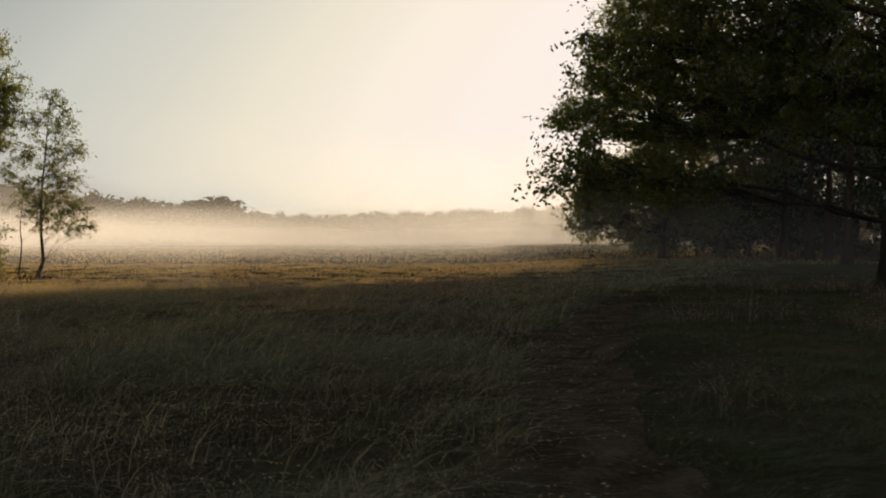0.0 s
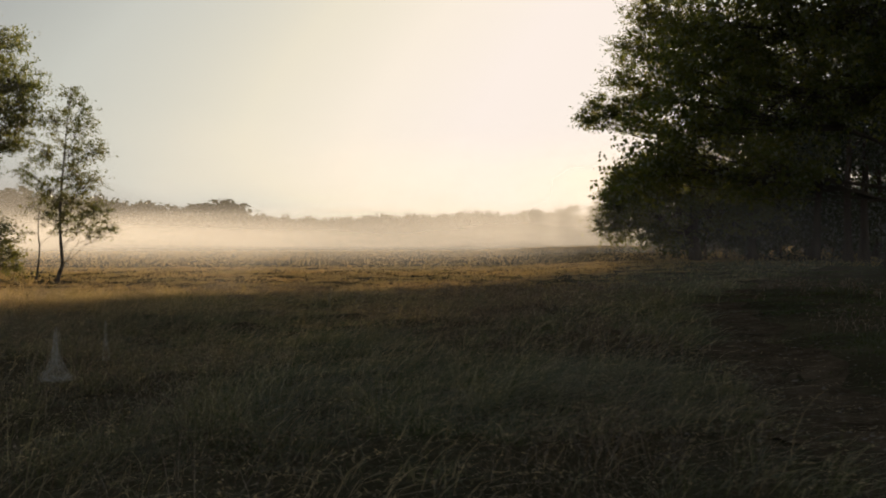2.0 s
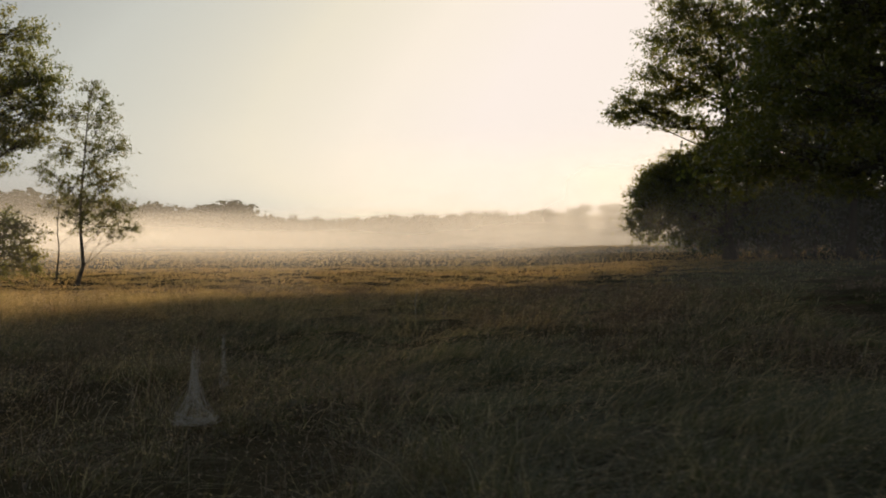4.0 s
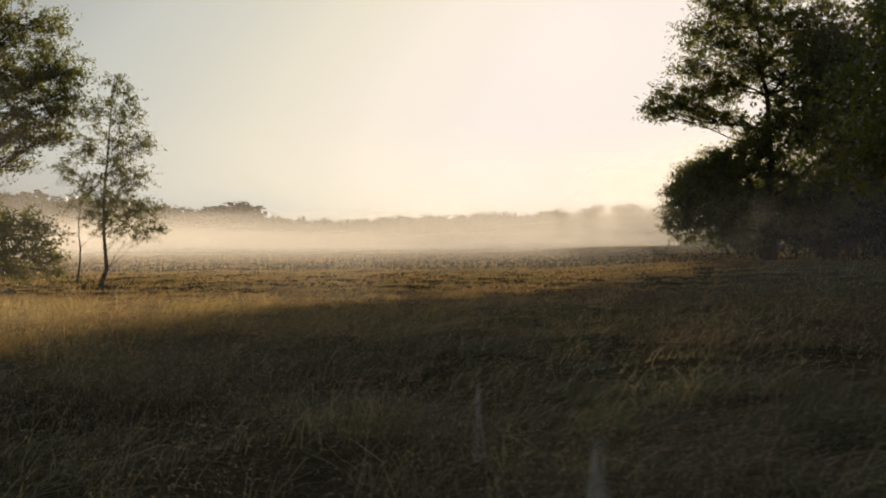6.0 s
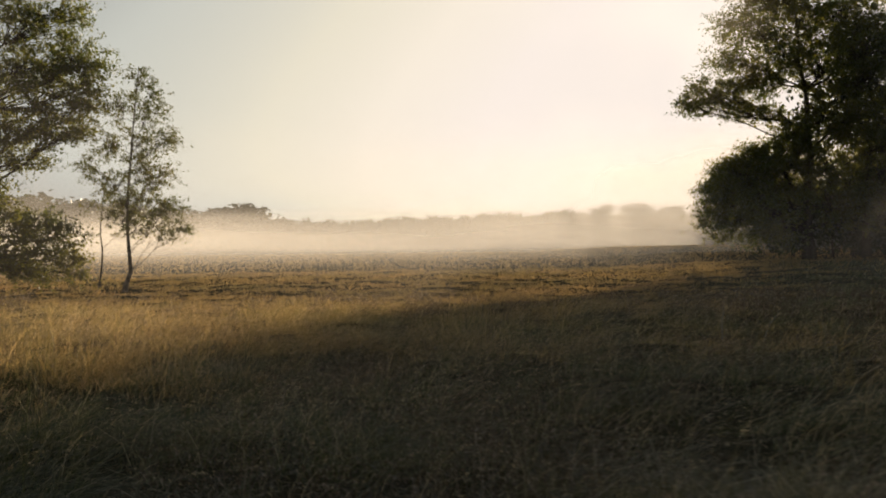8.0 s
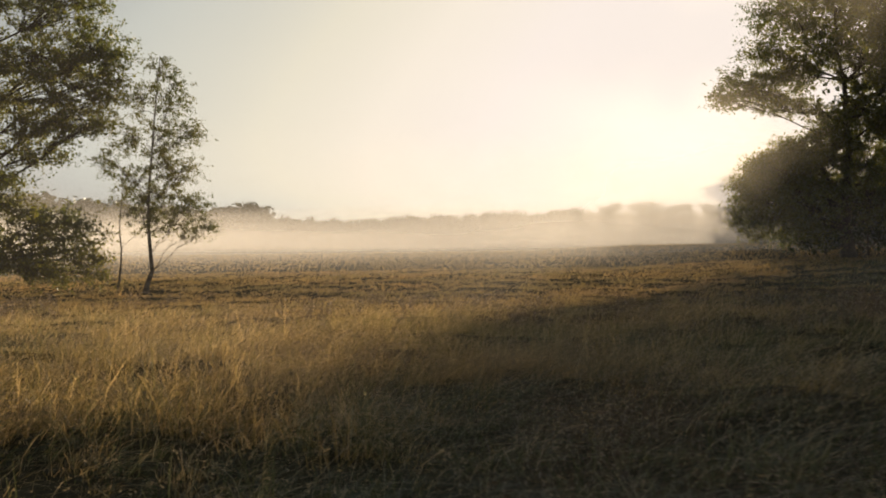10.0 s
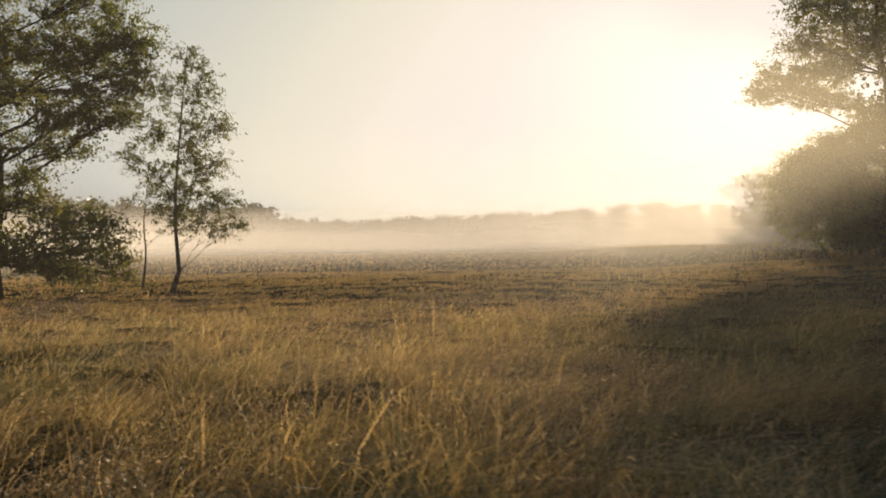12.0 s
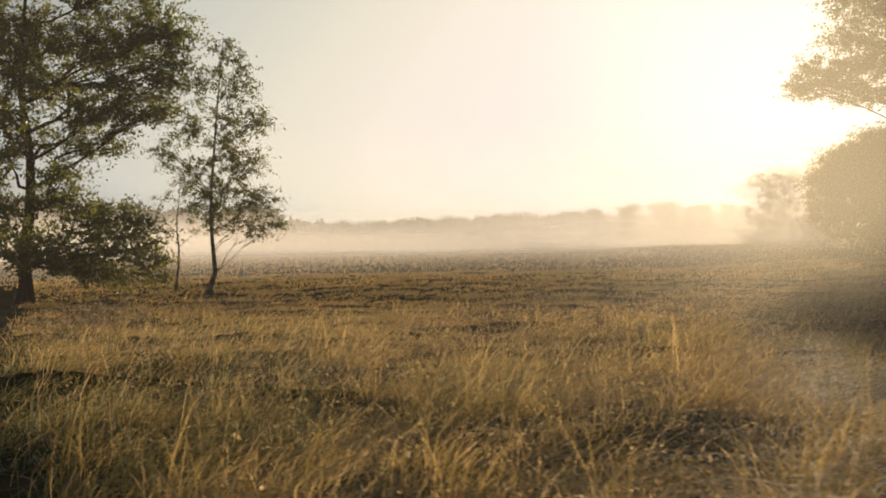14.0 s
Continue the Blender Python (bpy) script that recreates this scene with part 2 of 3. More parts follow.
def leaf_quads(centres, size, rng, slim=0.6, droop=0.0):
    """A small pointed leaf at each centre."""
    n = len(centres)
    u = unit(rng, n)
    u[:, 2] -= droop
    u /= np.linalg.norm(u, axis=1)[:, None]
    w = np.cross(u, unit(rng, n))
    w /= np.linalg.norm(w, axis=1)[:, None] + 1e-9
    s = (size * rng.uniform(0.6, 1.35, n))[:, None]
    v = np.stack([centres - u * s * 0.5, centres + w * s * slim * 0.5, centres + u * s * 0.5, centres - w * s * slim * 0.5], 1)
    return v.reshape(-1, 3), np.arange(4 * n).reshape(-1, 4)


def tree(name, at, stem, radius, lobes, leaf, seed, bark, leaves, clumps=26, per=60, clump_r=0.6, limb_r=0.3, fork=0.45, droop=0.0, twig=0.012, twigs=True):
    """A tree: a crooked tapered trunk, one limb with its twigs to each lobe, and a crown of leaf clumps.
    stem: points of the trunk above its foot; lobes: (x, y, z, rx, ry, rz) from the foot."""
    rng = np.random.default_rng(seed)
    root = new(name)
    root.location = at
    stem = np.asarray(stem, float)
    t = np.linspace(0, 1, len(stem) * 3 - 2)
    line = np.stack([np.interp(t, np.linspace(0, 1, len(stem)), stem[:, k]) for k in range(3)], 1)
    line[1:-1, :2] += rng.normal(0, radius * 0.18, (len(line) - 2, 2))
    rad = radius * (1 - 0.86 * t ** 0.9)
    rad[0] *= 1.5
    line[0, 2] -= 0.25
    part("trunk", mesh_of("trunk", *tube(line, rad, 9), bark, True), root)
    centres = []
    for lx, ly, lz, rx, ry, rz in lobes:
        c = np.array([lx, ly, lz])
        zs = max(min(lz - fork * math.hypot(lx, ly) - 0.3 * rz, stem[-1, 2] * 0.97), stem[-1, 2] * 0.12)
        i = int(np.argmin(np.abs(line[:, 2] - zs)))
        r0 = min(rad[i] * 0.75, limb_r * (0.5 + 0.12 * (rx + rz)))
        limb = bend(line[i], c, rng, 0.17 * (rx + rz) * 0.5, 7, sag=0.12 * rz)
        pieces = [tube(limb, np.linspace(r0, r0 * 0.25, 7), 6)]
        n = max(3, int(clumps * (rx * ry * rz) ** 0.62))
        q = unit(rng, n) * (rng.uniform(0.12, 1.0, n) ** 0.5 * rng.uniform(0.8, 1.18, n))[:, None] * np.array([rx, ry, rz]) + c
        if twigs:
            for k in range(n):
                j = rng.integers(3, 7)
                pieces.append(tube(bend(limb[j], q[k], rng, 0.08, 4), np.linspace(max(r0 * 0.22, twig * 1.6), twig * 0.6, 4), 3))
        part("limb", mesh_of("limb", *joined(pieces), bark, True), root)
        # each clump is a fan of leafy sprays that reach outwards
        fan = 5 if per >= 15 else 2
        away = np.repeat((q - limb[3]) / (np.linalg.norm(q - limb[3], axis=1)[:, None] + 1e-6), fan, 0)
        way = (unit(rng, n * fan) + 0.75 * away) * np.array([1, 1, 0.62])
        way[:, 2] -= 0.45 * droop
        reach = clump_r * rng.uniform(0.55, 1.45, n * fan)
        k = np.repeat(np.arange(n * fan), max(2, per // fan))
        u = rng.uniform(0, 1, len(k)) ** 0.8
        spot = np.repeat(q, fan, 0)[k] + way[k] * (reach[k] * (u - 0.25))[:, None] + rng.normal(0, leaf * 0.55, (len(k), 3))
        spot[:, 2] -= (0.1 + 0.3 * droop) * reach[k] * u ** 2
        centres.append(spot)
    v, f = leaf_quads(np.concatenate(centres), leaf, rng, droop=droop)
    v[:, 2] = np.maximum(v[:, 2], 0.12)
    part("crown", mesh_of("crown", v, f, leaves), root)
    return root


# ---------------------------------------------------------------- ground
def smooth(a, b, x):
    t = np.clip((np.asarray(x, float) - a) / (b - a), 0, 1)
    return t * t * (3 - 2 * t)


def height(x, y):
    x, y = np.asarray(x, float), np.asarray(y, float)
    z = -0.95 * smooth(14, 48, y) + 0.48 * smooth(0, 16, x) * smooth(14, 48, y) + 0.35 * smooth(80, 150, y) * smooth(5, 25, x)
    near = 1 - smooth(60, 120, y)
    z += near * (0.05 * np.sin(0.9 * x + 0.4 * y) * np.sin(0.7 * y - 0.3 * x + 1) + 0.02 * np.sin(1.7 * x + 1.3) * np.sin(1.5 * y))
    lumps = (1 - smooth(34, 50, y)) * (1 - 0.75 * smooth(-0.8, 0.8, x - track_x(y)))
    z += lumps * 0.055 * np.sin(2.3 * x + 0.7 * y + np.sin(0.9 * y)) * np.sin(1.9 * y - 0.8 * x + np.sin(1.1 * x))
    z += lumps * 0.035 * np.sin(4.9 * x - 1.7 * y + np.sin(2.1 * y)) * np.sin(4.3 * y + 1.1 * x)
    z -= 0.06 * np.exp(-((x - track_x(y)) / 0.6) ** 2) * (1 - smooth(24, 34, y))
    return z


def track_x(y):
    return 0.2 + 0.065 * y + 0.0046 * y * y


def ground():
    ys = np.concatenate([np.linspace(-400, -12, 20), np.linspace(-10, 60, 200), np.linspace(62, 200, 40), np.geomspace(210, 4500, 30)])
    xs = np.concatenate([-np.geomspace(4500, 42, 26), np.linspace(-40, 40, 200), np.geomspace(42, 4500, 26)])
    X, Y = np.meshgrid(xs, ys)
    v = np.stack([X, Y, height(X, Y)], -1).reshape(-1, 3)
    nx, ny = len(xs), len(ys)
    i, j = np.meshgrid(np.arange(ny - 1), np.arange(nx - 1), indexing="ij")
    f = np.stack([i * nx + j, i * nx + j + 1, (i + 1) * nx + j + 1, (i + 1) * nx + j], -1).reshape(-1, 4)
    tagged(new("ground", mesh_of("ground", v, f, M_GROUND, True)), "uneven meadow soil under dry grass", "ground", kind="structure")
    # trodden track
    ty, tx = np.linspace(-8, 34, 90), np.linspace(-0.5, 0.5, 9)
    Y, D = np.meshgrid(ty, tx, indexing="ij")
    X = track_x(Y) + D * (1.1 + 0.25 * np.sin(Y * 1.7) + 0.15 * np.sin(Y * 4.1))
    v = np.stack([X, Y, height(X, Y) + 0.012 - 0.03 * np.abs(D) ** 3], -1).reshape(-1, 3)
    i, j = np.meshgrid(np.arange(89), np.arange(8), indexing="ij")
    f = np.stack([i * 9 + j, i * 9 + j + 1, (i + 1) * 9 + j + 1, (i + 1) * 9 + j], -1).reshape(-1, 4)
    tagged(new("footpath", mesh_of("footpath", v, f, M_TRACK, True)), "narrow trodden earth footpath through the grass", "path", kind="structure")


ground()


# ---------------------------------------------------------------- grass
def blades(x, y, tall, wide, rng, lean=(0.25, -0.1), steps=3, flop=0.5):
    """Arching tapered grass blades rooted at x, y."""
    n = len(x)
    a = rng.uniform(0, 2 * np.pi, n)
    dirx, diry = np.cos(a) * flop + lean[0] + rng.normal(0, 0.1, n), np.sin(a) * flop + lean[1] + rng.normal(0, 0.1, n)
    sway = np.where(rng.uniform(0, 1, n) < 0.5, rng.uniform(0.5, 1.4, n), rng.uniform(1.4, 2.8, n))
    dirx, diry = dirx * sway, diry * sway
    wx, wy = -np.sin(a + rng.normal(0, 0.7, n)), np.cos(a + rng.normal(0, 0.7, n))
    z0 = height(x, y) - 0.02
    rows = []
    for q in range(steps + 1):
        t = q / steps
        px, py = x + dirx * tall * t ** 1.8, y + diry * tall * t ** 1.8
        pz = z0 + tall * (t - 0.34 * t ** 2.4 * np.minimum(np.hypot(dirx, diry) * 1.6, 1.7))
        if q == steps:
            rows.append(np.stack([px, py, pz], -1)[:, None])
        else:
            h = wide * 0.5 * (1 - 0.6 * t)
            rows.append(np.stack([np.stack([px - wx * h, py - wy * h, pz], -1), np.stack([px + wx * h, py + wy * h, pz], -1)], 1))
    v = np.concatenate(rows, 1)
    k = 2 * steps + 1
    tri = []
    for q in range(0, 2 * steps - 2, 2):
        tri += [(q, q + 1, q + 3), (q, q + 3, q + 2)]
    tri.append((2 * steps - 2, 2 * steps - 1, 2 * steps))
    f = (np.arange(n)[:, None, None] * k + np.array(tri)[None]).reshape(-1, 3)
    return v.reshape(-1, 3), f


def patchy(x, y, s, seed):
    """A smooth field between 0 and 1 for tufts and bare spots."""
    r = np.random.default_rng(seed)
    q = np.zeros_like(x)
    for k in range(6):
        a, f, p = r.uniform(0, 6.28), s * r.uniform(0.6, 1.9), r.uniform(0, 6.28, 2)
        q += np.sin((x * math.cos(a) + y * math.sin(a)) * f + p[0]) * np.sin((-x * math.sin(a) + y * math.cos(a)) * f * 0.8 + p[1])
    return 0.5 + q / 5.0


def on_track(x, y):
    return np.exp(-((x - track_x(y)) / 0.6) ** 2) * (1 - smooth(20, 34, y))


def scatter(rng, n, y0, y1, left, right):
    """Random places between two slanting edges, evenly over the area."""
    y = rng.uniform(y0, y1, n)
    l, r = left[0] + left[1] * y, right[0] + right[1] * y
    x = rng.uniform(0, 1, n)
    w = (r - l)
    keep = rng.uniform(0, 1, n) < w / w.max()
    return (l + x * w)[keep], y[keep]


def stuff(name, parts, mat, label, category):
    v, f = joined(parts)
    return tagged(new(name, mesh_of(name, v, f, mat)), label, category, kind="stuff")


def tussocks(rng, cx, cy, per, radius, tall, wide, steps, lean):
    """Blades that spring from tussock centres and arch outwards."""
    n = len(cx)
    k = np.repeat(np.arange(n), per)
    m = len(k)
    a, d = rng.uniform(0, 2 * np.pi, m), np.sqrt(rng.uniform(0, 1, m))
    x, y = cx[k] + np.cos(a) * d * radius[k] * 0.55, cy[k] + np.sin(a) * d * radius[k] * 0.55
    h = tall[k] * rng.uniform(0.5, 1.2, m) * (1.05 - 0.35 * d)
    flow = (np.cos(a) * d * 0.75 + lean[0] + 0.35 * np.sin(cx[k] * 1.3 + cy[k]), np.sin(a) * d * 0.75 + lean[1])
    return blades(x, y, h, wide * rng.uniform(0.6, 1.3, m), rng, flow, steps, 0.85)


def camera_distance(x, y):
    """How near the camera comes to a place ahead of it, and whether the place ever lies in view."""
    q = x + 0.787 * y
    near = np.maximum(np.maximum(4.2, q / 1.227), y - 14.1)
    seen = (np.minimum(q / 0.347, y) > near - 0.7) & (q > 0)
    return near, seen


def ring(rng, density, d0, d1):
    """Places spread evenly over that part of the meadow in view that lies d0 to d1 from the camera."""
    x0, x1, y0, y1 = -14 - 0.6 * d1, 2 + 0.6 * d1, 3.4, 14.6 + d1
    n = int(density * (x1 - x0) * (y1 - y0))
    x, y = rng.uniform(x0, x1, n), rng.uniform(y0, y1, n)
    near, seen = camera_distance(x, y)
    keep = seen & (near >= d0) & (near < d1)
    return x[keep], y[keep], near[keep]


def heathery(x, y):
    """Where heather grows: lumpy patches left of the footpath, thinning out in the open meadow."""
    zone = smooth(-11, -6, x) * (1 - smooth(-1.6, -0.2, x - track_x(y))) * (1 - smooth(26, 40, y))
    return (patchy(x, y, 0.55, 12) + 0.3 * patchy(x, y, 2.0, 13)) * (0.72 + 0.28 * zone)


def grass():
    rng = np.random.default_rng(5)
    # rings by distance from the camera: farther blades are fewer, wider and simpler
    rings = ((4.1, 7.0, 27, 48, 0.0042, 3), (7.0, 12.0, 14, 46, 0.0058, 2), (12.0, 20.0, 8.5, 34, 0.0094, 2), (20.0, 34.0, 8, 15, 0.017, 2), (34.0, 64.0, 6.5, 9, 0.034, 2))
    words = {"meadow_grass": (M_GRASS, "tangled dewy meadow grass in straw-coloured tussocks"), "green_grass": (M_GREYGREEN, "tangled dewy grass in grey-green tussocks near the footpath"),
             "far_grass": (M_SWARD, "long dry grass across the open meadow, tones averaged and lifted for distance"), "short_turf": (M_GREEN, "short dark green turf beside the footpath")}
    pieces = {k: [] for k in words}
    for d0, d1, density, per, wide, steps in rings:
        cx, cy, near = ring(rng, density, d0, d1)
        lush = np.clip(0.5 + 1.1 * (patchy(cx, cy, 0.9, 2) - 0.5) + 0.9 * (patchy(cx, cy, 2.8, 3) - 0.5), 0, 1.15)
        # grass made lusher where the camera's last views would see a bare patch
        boost = np.exp(-((cx + 9) / 3.6) ** 2 - ((cy - 20.5) / 5) ** 2)
        lush = np.clip(lush + 0.45 * boost, 0, 1.15)
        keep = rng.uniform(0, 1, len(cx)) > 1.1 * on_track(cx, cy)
        keep &= rng.uniform(0, 1, len(cx)) > 0.6 * (1 - boost) * smooth(0.62, 0.7, heathery(cx, cy))
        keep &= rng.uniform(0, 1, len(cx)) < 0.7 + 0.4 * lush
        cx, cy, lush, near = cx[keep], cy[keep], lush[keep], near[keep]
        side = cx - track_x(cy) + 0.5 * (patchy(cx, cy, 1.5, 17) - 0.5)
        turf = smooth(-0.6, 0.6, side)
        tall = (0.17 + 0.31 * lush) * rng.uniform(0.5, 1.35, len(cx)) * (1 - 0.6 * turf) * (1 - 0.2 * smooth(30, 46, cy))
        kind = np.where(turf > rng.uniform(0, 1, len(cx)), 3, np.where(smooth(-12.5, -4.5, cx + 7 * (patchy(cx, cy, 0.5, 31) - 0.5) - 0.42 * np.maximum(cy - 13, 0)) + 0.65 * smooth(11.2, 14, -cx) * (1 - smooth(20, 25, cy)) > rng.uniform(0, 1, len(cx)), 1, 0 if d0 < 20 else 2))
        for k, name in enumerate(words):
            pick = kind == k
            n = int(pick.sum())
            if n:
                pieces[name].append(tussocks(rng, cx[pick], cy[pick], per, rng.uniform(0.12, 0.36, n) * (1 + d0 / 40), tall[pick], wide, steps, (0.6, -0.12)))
    # the meadow outside the camera's view, sparser
    cx, cy = rng.uniform(-28, 9, 4200), rng.uniform(-8, 32, 4200)
    keep = ~camera_distance(cx, cy)[1] & (on_track(cx, cy) < 0.3)
    cx, cy = cx[keep], cy[keep]
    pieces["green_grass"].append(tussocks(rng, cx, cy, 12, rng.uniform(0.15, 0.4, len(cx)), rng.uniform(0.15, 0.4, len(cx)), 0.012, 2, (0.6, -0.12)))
    for name, (mat, label) in words.items():
        stuff(name, pieces[name], mat, label, "grass")
    # the open meadow beyond, fading into mist
    x, y = scatter(rng, 70000, 60, 190, (-10, -0.62), (8, 0.30))
    stuff("distant_grass", [blades(x, y, rng.uniform(0.12, 0.38, len(x)), rng.uniform(0.04, 0.085, len(x)), rng, steps=2)], M_SWARD, "far meadow grass in lifted tones, fading into mist", "grass")
    # fine dry stalks bowed by dew, with their seed heads; more and thinner near the camera
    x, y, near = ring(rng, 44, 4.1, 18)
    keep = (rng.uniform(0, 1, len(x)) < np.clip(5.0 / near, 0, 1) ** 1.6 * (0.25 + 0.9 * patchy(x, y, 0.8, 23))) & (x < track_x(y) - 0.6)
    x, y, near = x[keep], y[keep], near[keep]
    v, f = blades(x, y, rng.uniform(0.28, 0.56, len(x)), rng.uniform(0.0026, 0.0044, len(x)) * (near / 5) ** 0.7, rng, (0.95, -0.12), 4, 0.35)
    v9 = v.reshape(-1, 9, 3)
    top, under = v9[:, 8], v9[:, 6:8].mean(1)
    k = 7
    u = rng.uniform(-0.05, 1.0, (len(top), k, 1))
    c = (top[:, None] + (under - top)[:, None] * u * 0.8 + rng.normal(0, 0.005, (len(top), k, 3))).reshape(-1, 3)
    w, g = leaf_quads(c, 0.013, rng, 0.4)
    g = np.concatenate([g[:, [0, 1, 2]], g[:, [0, 2, 3]]])
    stuff("dry_stalks", [(v, f), (w, g)], M_STRAW, "fine pale grass stalks with seed heads, bowed with dew", "grass")


def heather():
    rng = np.random.default_rng(8)
    pieces = []
    # bushes coarsen and thin out with distance from the camera
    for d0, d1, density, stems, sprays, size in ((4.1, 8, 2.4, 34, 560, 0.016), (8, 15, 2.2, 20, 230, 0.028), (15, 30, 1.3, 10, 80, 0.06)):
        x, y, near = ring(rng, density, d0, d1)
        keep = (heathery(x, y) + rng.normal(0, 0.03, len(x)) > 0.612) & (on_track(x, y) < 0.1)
        x, y = x[keep], y[keep]
        for bx, by in zip(x, y):
            r, h = rng.uniform(0.24, 0.52), rng.uniform(0.3, 0.54)
            d, a = r * np.sqrt(rng.uniform(0, 1, stems)), rng.uniform(0, 6.28, stems)
            px, py = bx + d * np.cos(a), by + d * np.sin(a)
            tl = h * (1 - 0.5 * (d / r) ** 2) * rng.uniform(0.75, 1.15, stems)
            pieces.append(blades(px, py, tl, np.full(stems, size * 0.25), rng, (0.08, 0), 2, 0.35))
            k = rng.integers(0, stems, sprays)
            u = rng.uniform(0.25, 1.05, sprays)
            c = np.stack([px[k] + rng.normal(0, 0.05, sprays), py[k] + rng.normal(0, 0.05, sprays), height(px[k], py[k]) + tl[k] * u], -1)
            v, f = leaf_quads(c, size, rng, 0.3, -0.9)
            pieces.append((v, np.concatenate([f[:, [0, 1, 2]], f[:, [0, 2, 3]]])))
    stuff("heather", pieces, M_HEATHER, "low rust-brown heather bushes among the grass", "heather")


grass()
heather()


# ---------------------------------------------------------------- trees
def foot(x, y):
    return (x, y, float(height(x, y)))


def standing_trees():
    # big oak at the edge of the wood
    lobes = [(-7.6, 0, 10.1, 0.9, 1.2, 0.6), (-6.4, 0, 10.9, 1.6, 1.8, 1.2), (-4.7, 1, 10.6, 1.7, 2.0, 0.9), (-5.0, -1, 12.7, 1.4, 1.8, 1.1), (-3.2, -1, 14.4, 2.1, 2.4, 1.4), (-2.4, 1, 11.4, 1.5, 2.0, 0.8),
             (0.6, 0, 12.6, 2.6, 3.0, 2.2), (-1.6, 0, 17.2, 3.0, 3.2, 2.2), (2.6, 1, 16.2, 3.2, 3.4, 2.6), (4.2, 0, 11.5, 2.8, 3.2, 2.2), (6.8, 0, 14, 3, 3, 3),
             (-4.1, 0, 4.3, 2.2, 2.6, 2.2), (-3.4, 0, 5.7, 1.7, 2.2, 1.5), (-1.6, 0, 5.9, 2.2, 2.8, 1.9), (-5.5, 0, 2.6, 1.5, 2.0, 1.6), (-5.2, 0.5, 4.6, 1.3, 1.8, 1.3), (-4.6, -0.5, 5.6, 1.2, 1.6, 1.1), (-4.9, 0.6, 5.4, 0.8, 1.6, 0.8), (-5.2, 0.3, 4.9, 0.9, 1.9, 0.9), (-5.7, 0, 3.6, 0.7, 1.6, 1.1), (-4.4, 2.2, 5.9, 1.0, 1.4, 0.8), (-3.8, 0.5, 6.3, 1.0, 1.8, 0.8), (-2.5, -0.5, 6.3, 1.1, 1.8, 0.9), (-1.2, 0, 6.6, 1.1, 1.8, 0.9), (1.4, 0, 6.0, 2.6, 3.0, 2.6),
             (-2.8, -1, 2.0, 2.4, 2.2, 1.1), (-1.0, 0, 8.2, 1.6, 2.0, 1.0), (-3.4, 0, 6.9, 1.0, 1.8, 0.75), (-2.2, 0, 7.3, 1.1, 1.8, 0.8), (-0.8, 0.3, 7.7, 1.2, 1.8, 0.9), (-4.5, 0, 6.2, 0.9, 1.5, 0.65), (0.8, -0.5, 9.2, 2.2, 2.4, 1.6), (-2.6, 0.5, 9.3, 1.3, 1.8, 0.7), (-4.0, 0.3, 9.6, 1.2, 1.6, 0.6), (-1.8, -1, 13.0, 2.0, 2.4, 1.5), (-3.8, 0, 11.9, 1.6, 2.0, 1.0), (-6.9, 0.4, 10.0, 1.0, 1.3, 0.5), (-4.6, 0.5, 15.4, 1.3, 1.6, 1.0), (-3.6, 0, 17.6, 1.8, 2.2, 1.4), (-0.8, -1, 15.2, 2.2, 2.4, 1.6), (2.6, -0.5, 8.6, 2.2, 2.4, 2.0), (3.4, -1, 13.4, 2.4, 2.6, 2.0), (0.6, -1.5, 4.0, 2.2, 2.0, 2.0), (2.6, -1, 3.4, 2.2, 2.0, 1.8), (-4.6, 3, 4.7, 1.7, 2, 1.9), (-2.6, 3.2, 5.2, 1.8, 2, 1.7), (-5.0, 2.6, 3.8, 1.1, 1.8, 1.5), (-3.6, -2.4, 3.4, 1.8, 1.6, 1.6), (-1.0, 2.5, 3.5, 2.0, 2, 2), (4.6, 0, 5.5, 2.8, 3.0, 3.0), (7, 1, 8, 3, 3, 3)]
    tagged(tree("oak_tree", foot(16.1, 73.5), [(0, 0, 0), (-0.1, 0, 3), (0.1, 0, 7), (-0.3, 0, 11), (-0.8, 0, 16)], 0.42, lobes, 0.16, 21, M_BARK, M_OAK, 19, 60, 0.95, 0.09, fork=0.3),
           "dark broad oak with low skirts at the wood's edge", "tree")
    # near oak whose boughs overhang the grass
    lobes = [(-7.9, 0, 3.0, 1.2, 1.6, 0.9), (-7.0, 0.5, 4.6, 1.4, 2.0, 1.1), (-6.2, 0, 6.4, 1.9, 2.2, 1.4), (-5.2, 0, 8.3, 2.2, 2.4, 1.5), (-4.6, 1, 4.9, 2.2, 2.4, 1.5),
             (-3.2, 0, 7.0, 2.6, 2.6, 2.0), (-2.5, 1, 10, 3, 3, 2.2), (-1.5, 0, 5.0, 2.2, 2.4, 1.4), (1.5, 0, 6.5, 3, 3, 2), (0.5, 0, 12.5, 3.2, 3.2, 2.2),
             (4, 1, 8.5, 3.2, 3, 2.4), (-5.6, -0.5, 2.9, 1.5, 1.6, 0.7)]
    tagged(tree("oak_tree", foot(11.6, 26.0), [(0, 0, 0), (0.1, 0, 2.5), (-0.2, 0.1, 6), (0.1, 0, 9), (0.3, 0, 12)], 0.34, lobes, 0.125, 22, M_BARK, M_OAK, 26, 70, 0.8, 0.09, fork=0.2),
           "dark oak with boughs hanging over the path", "tree")
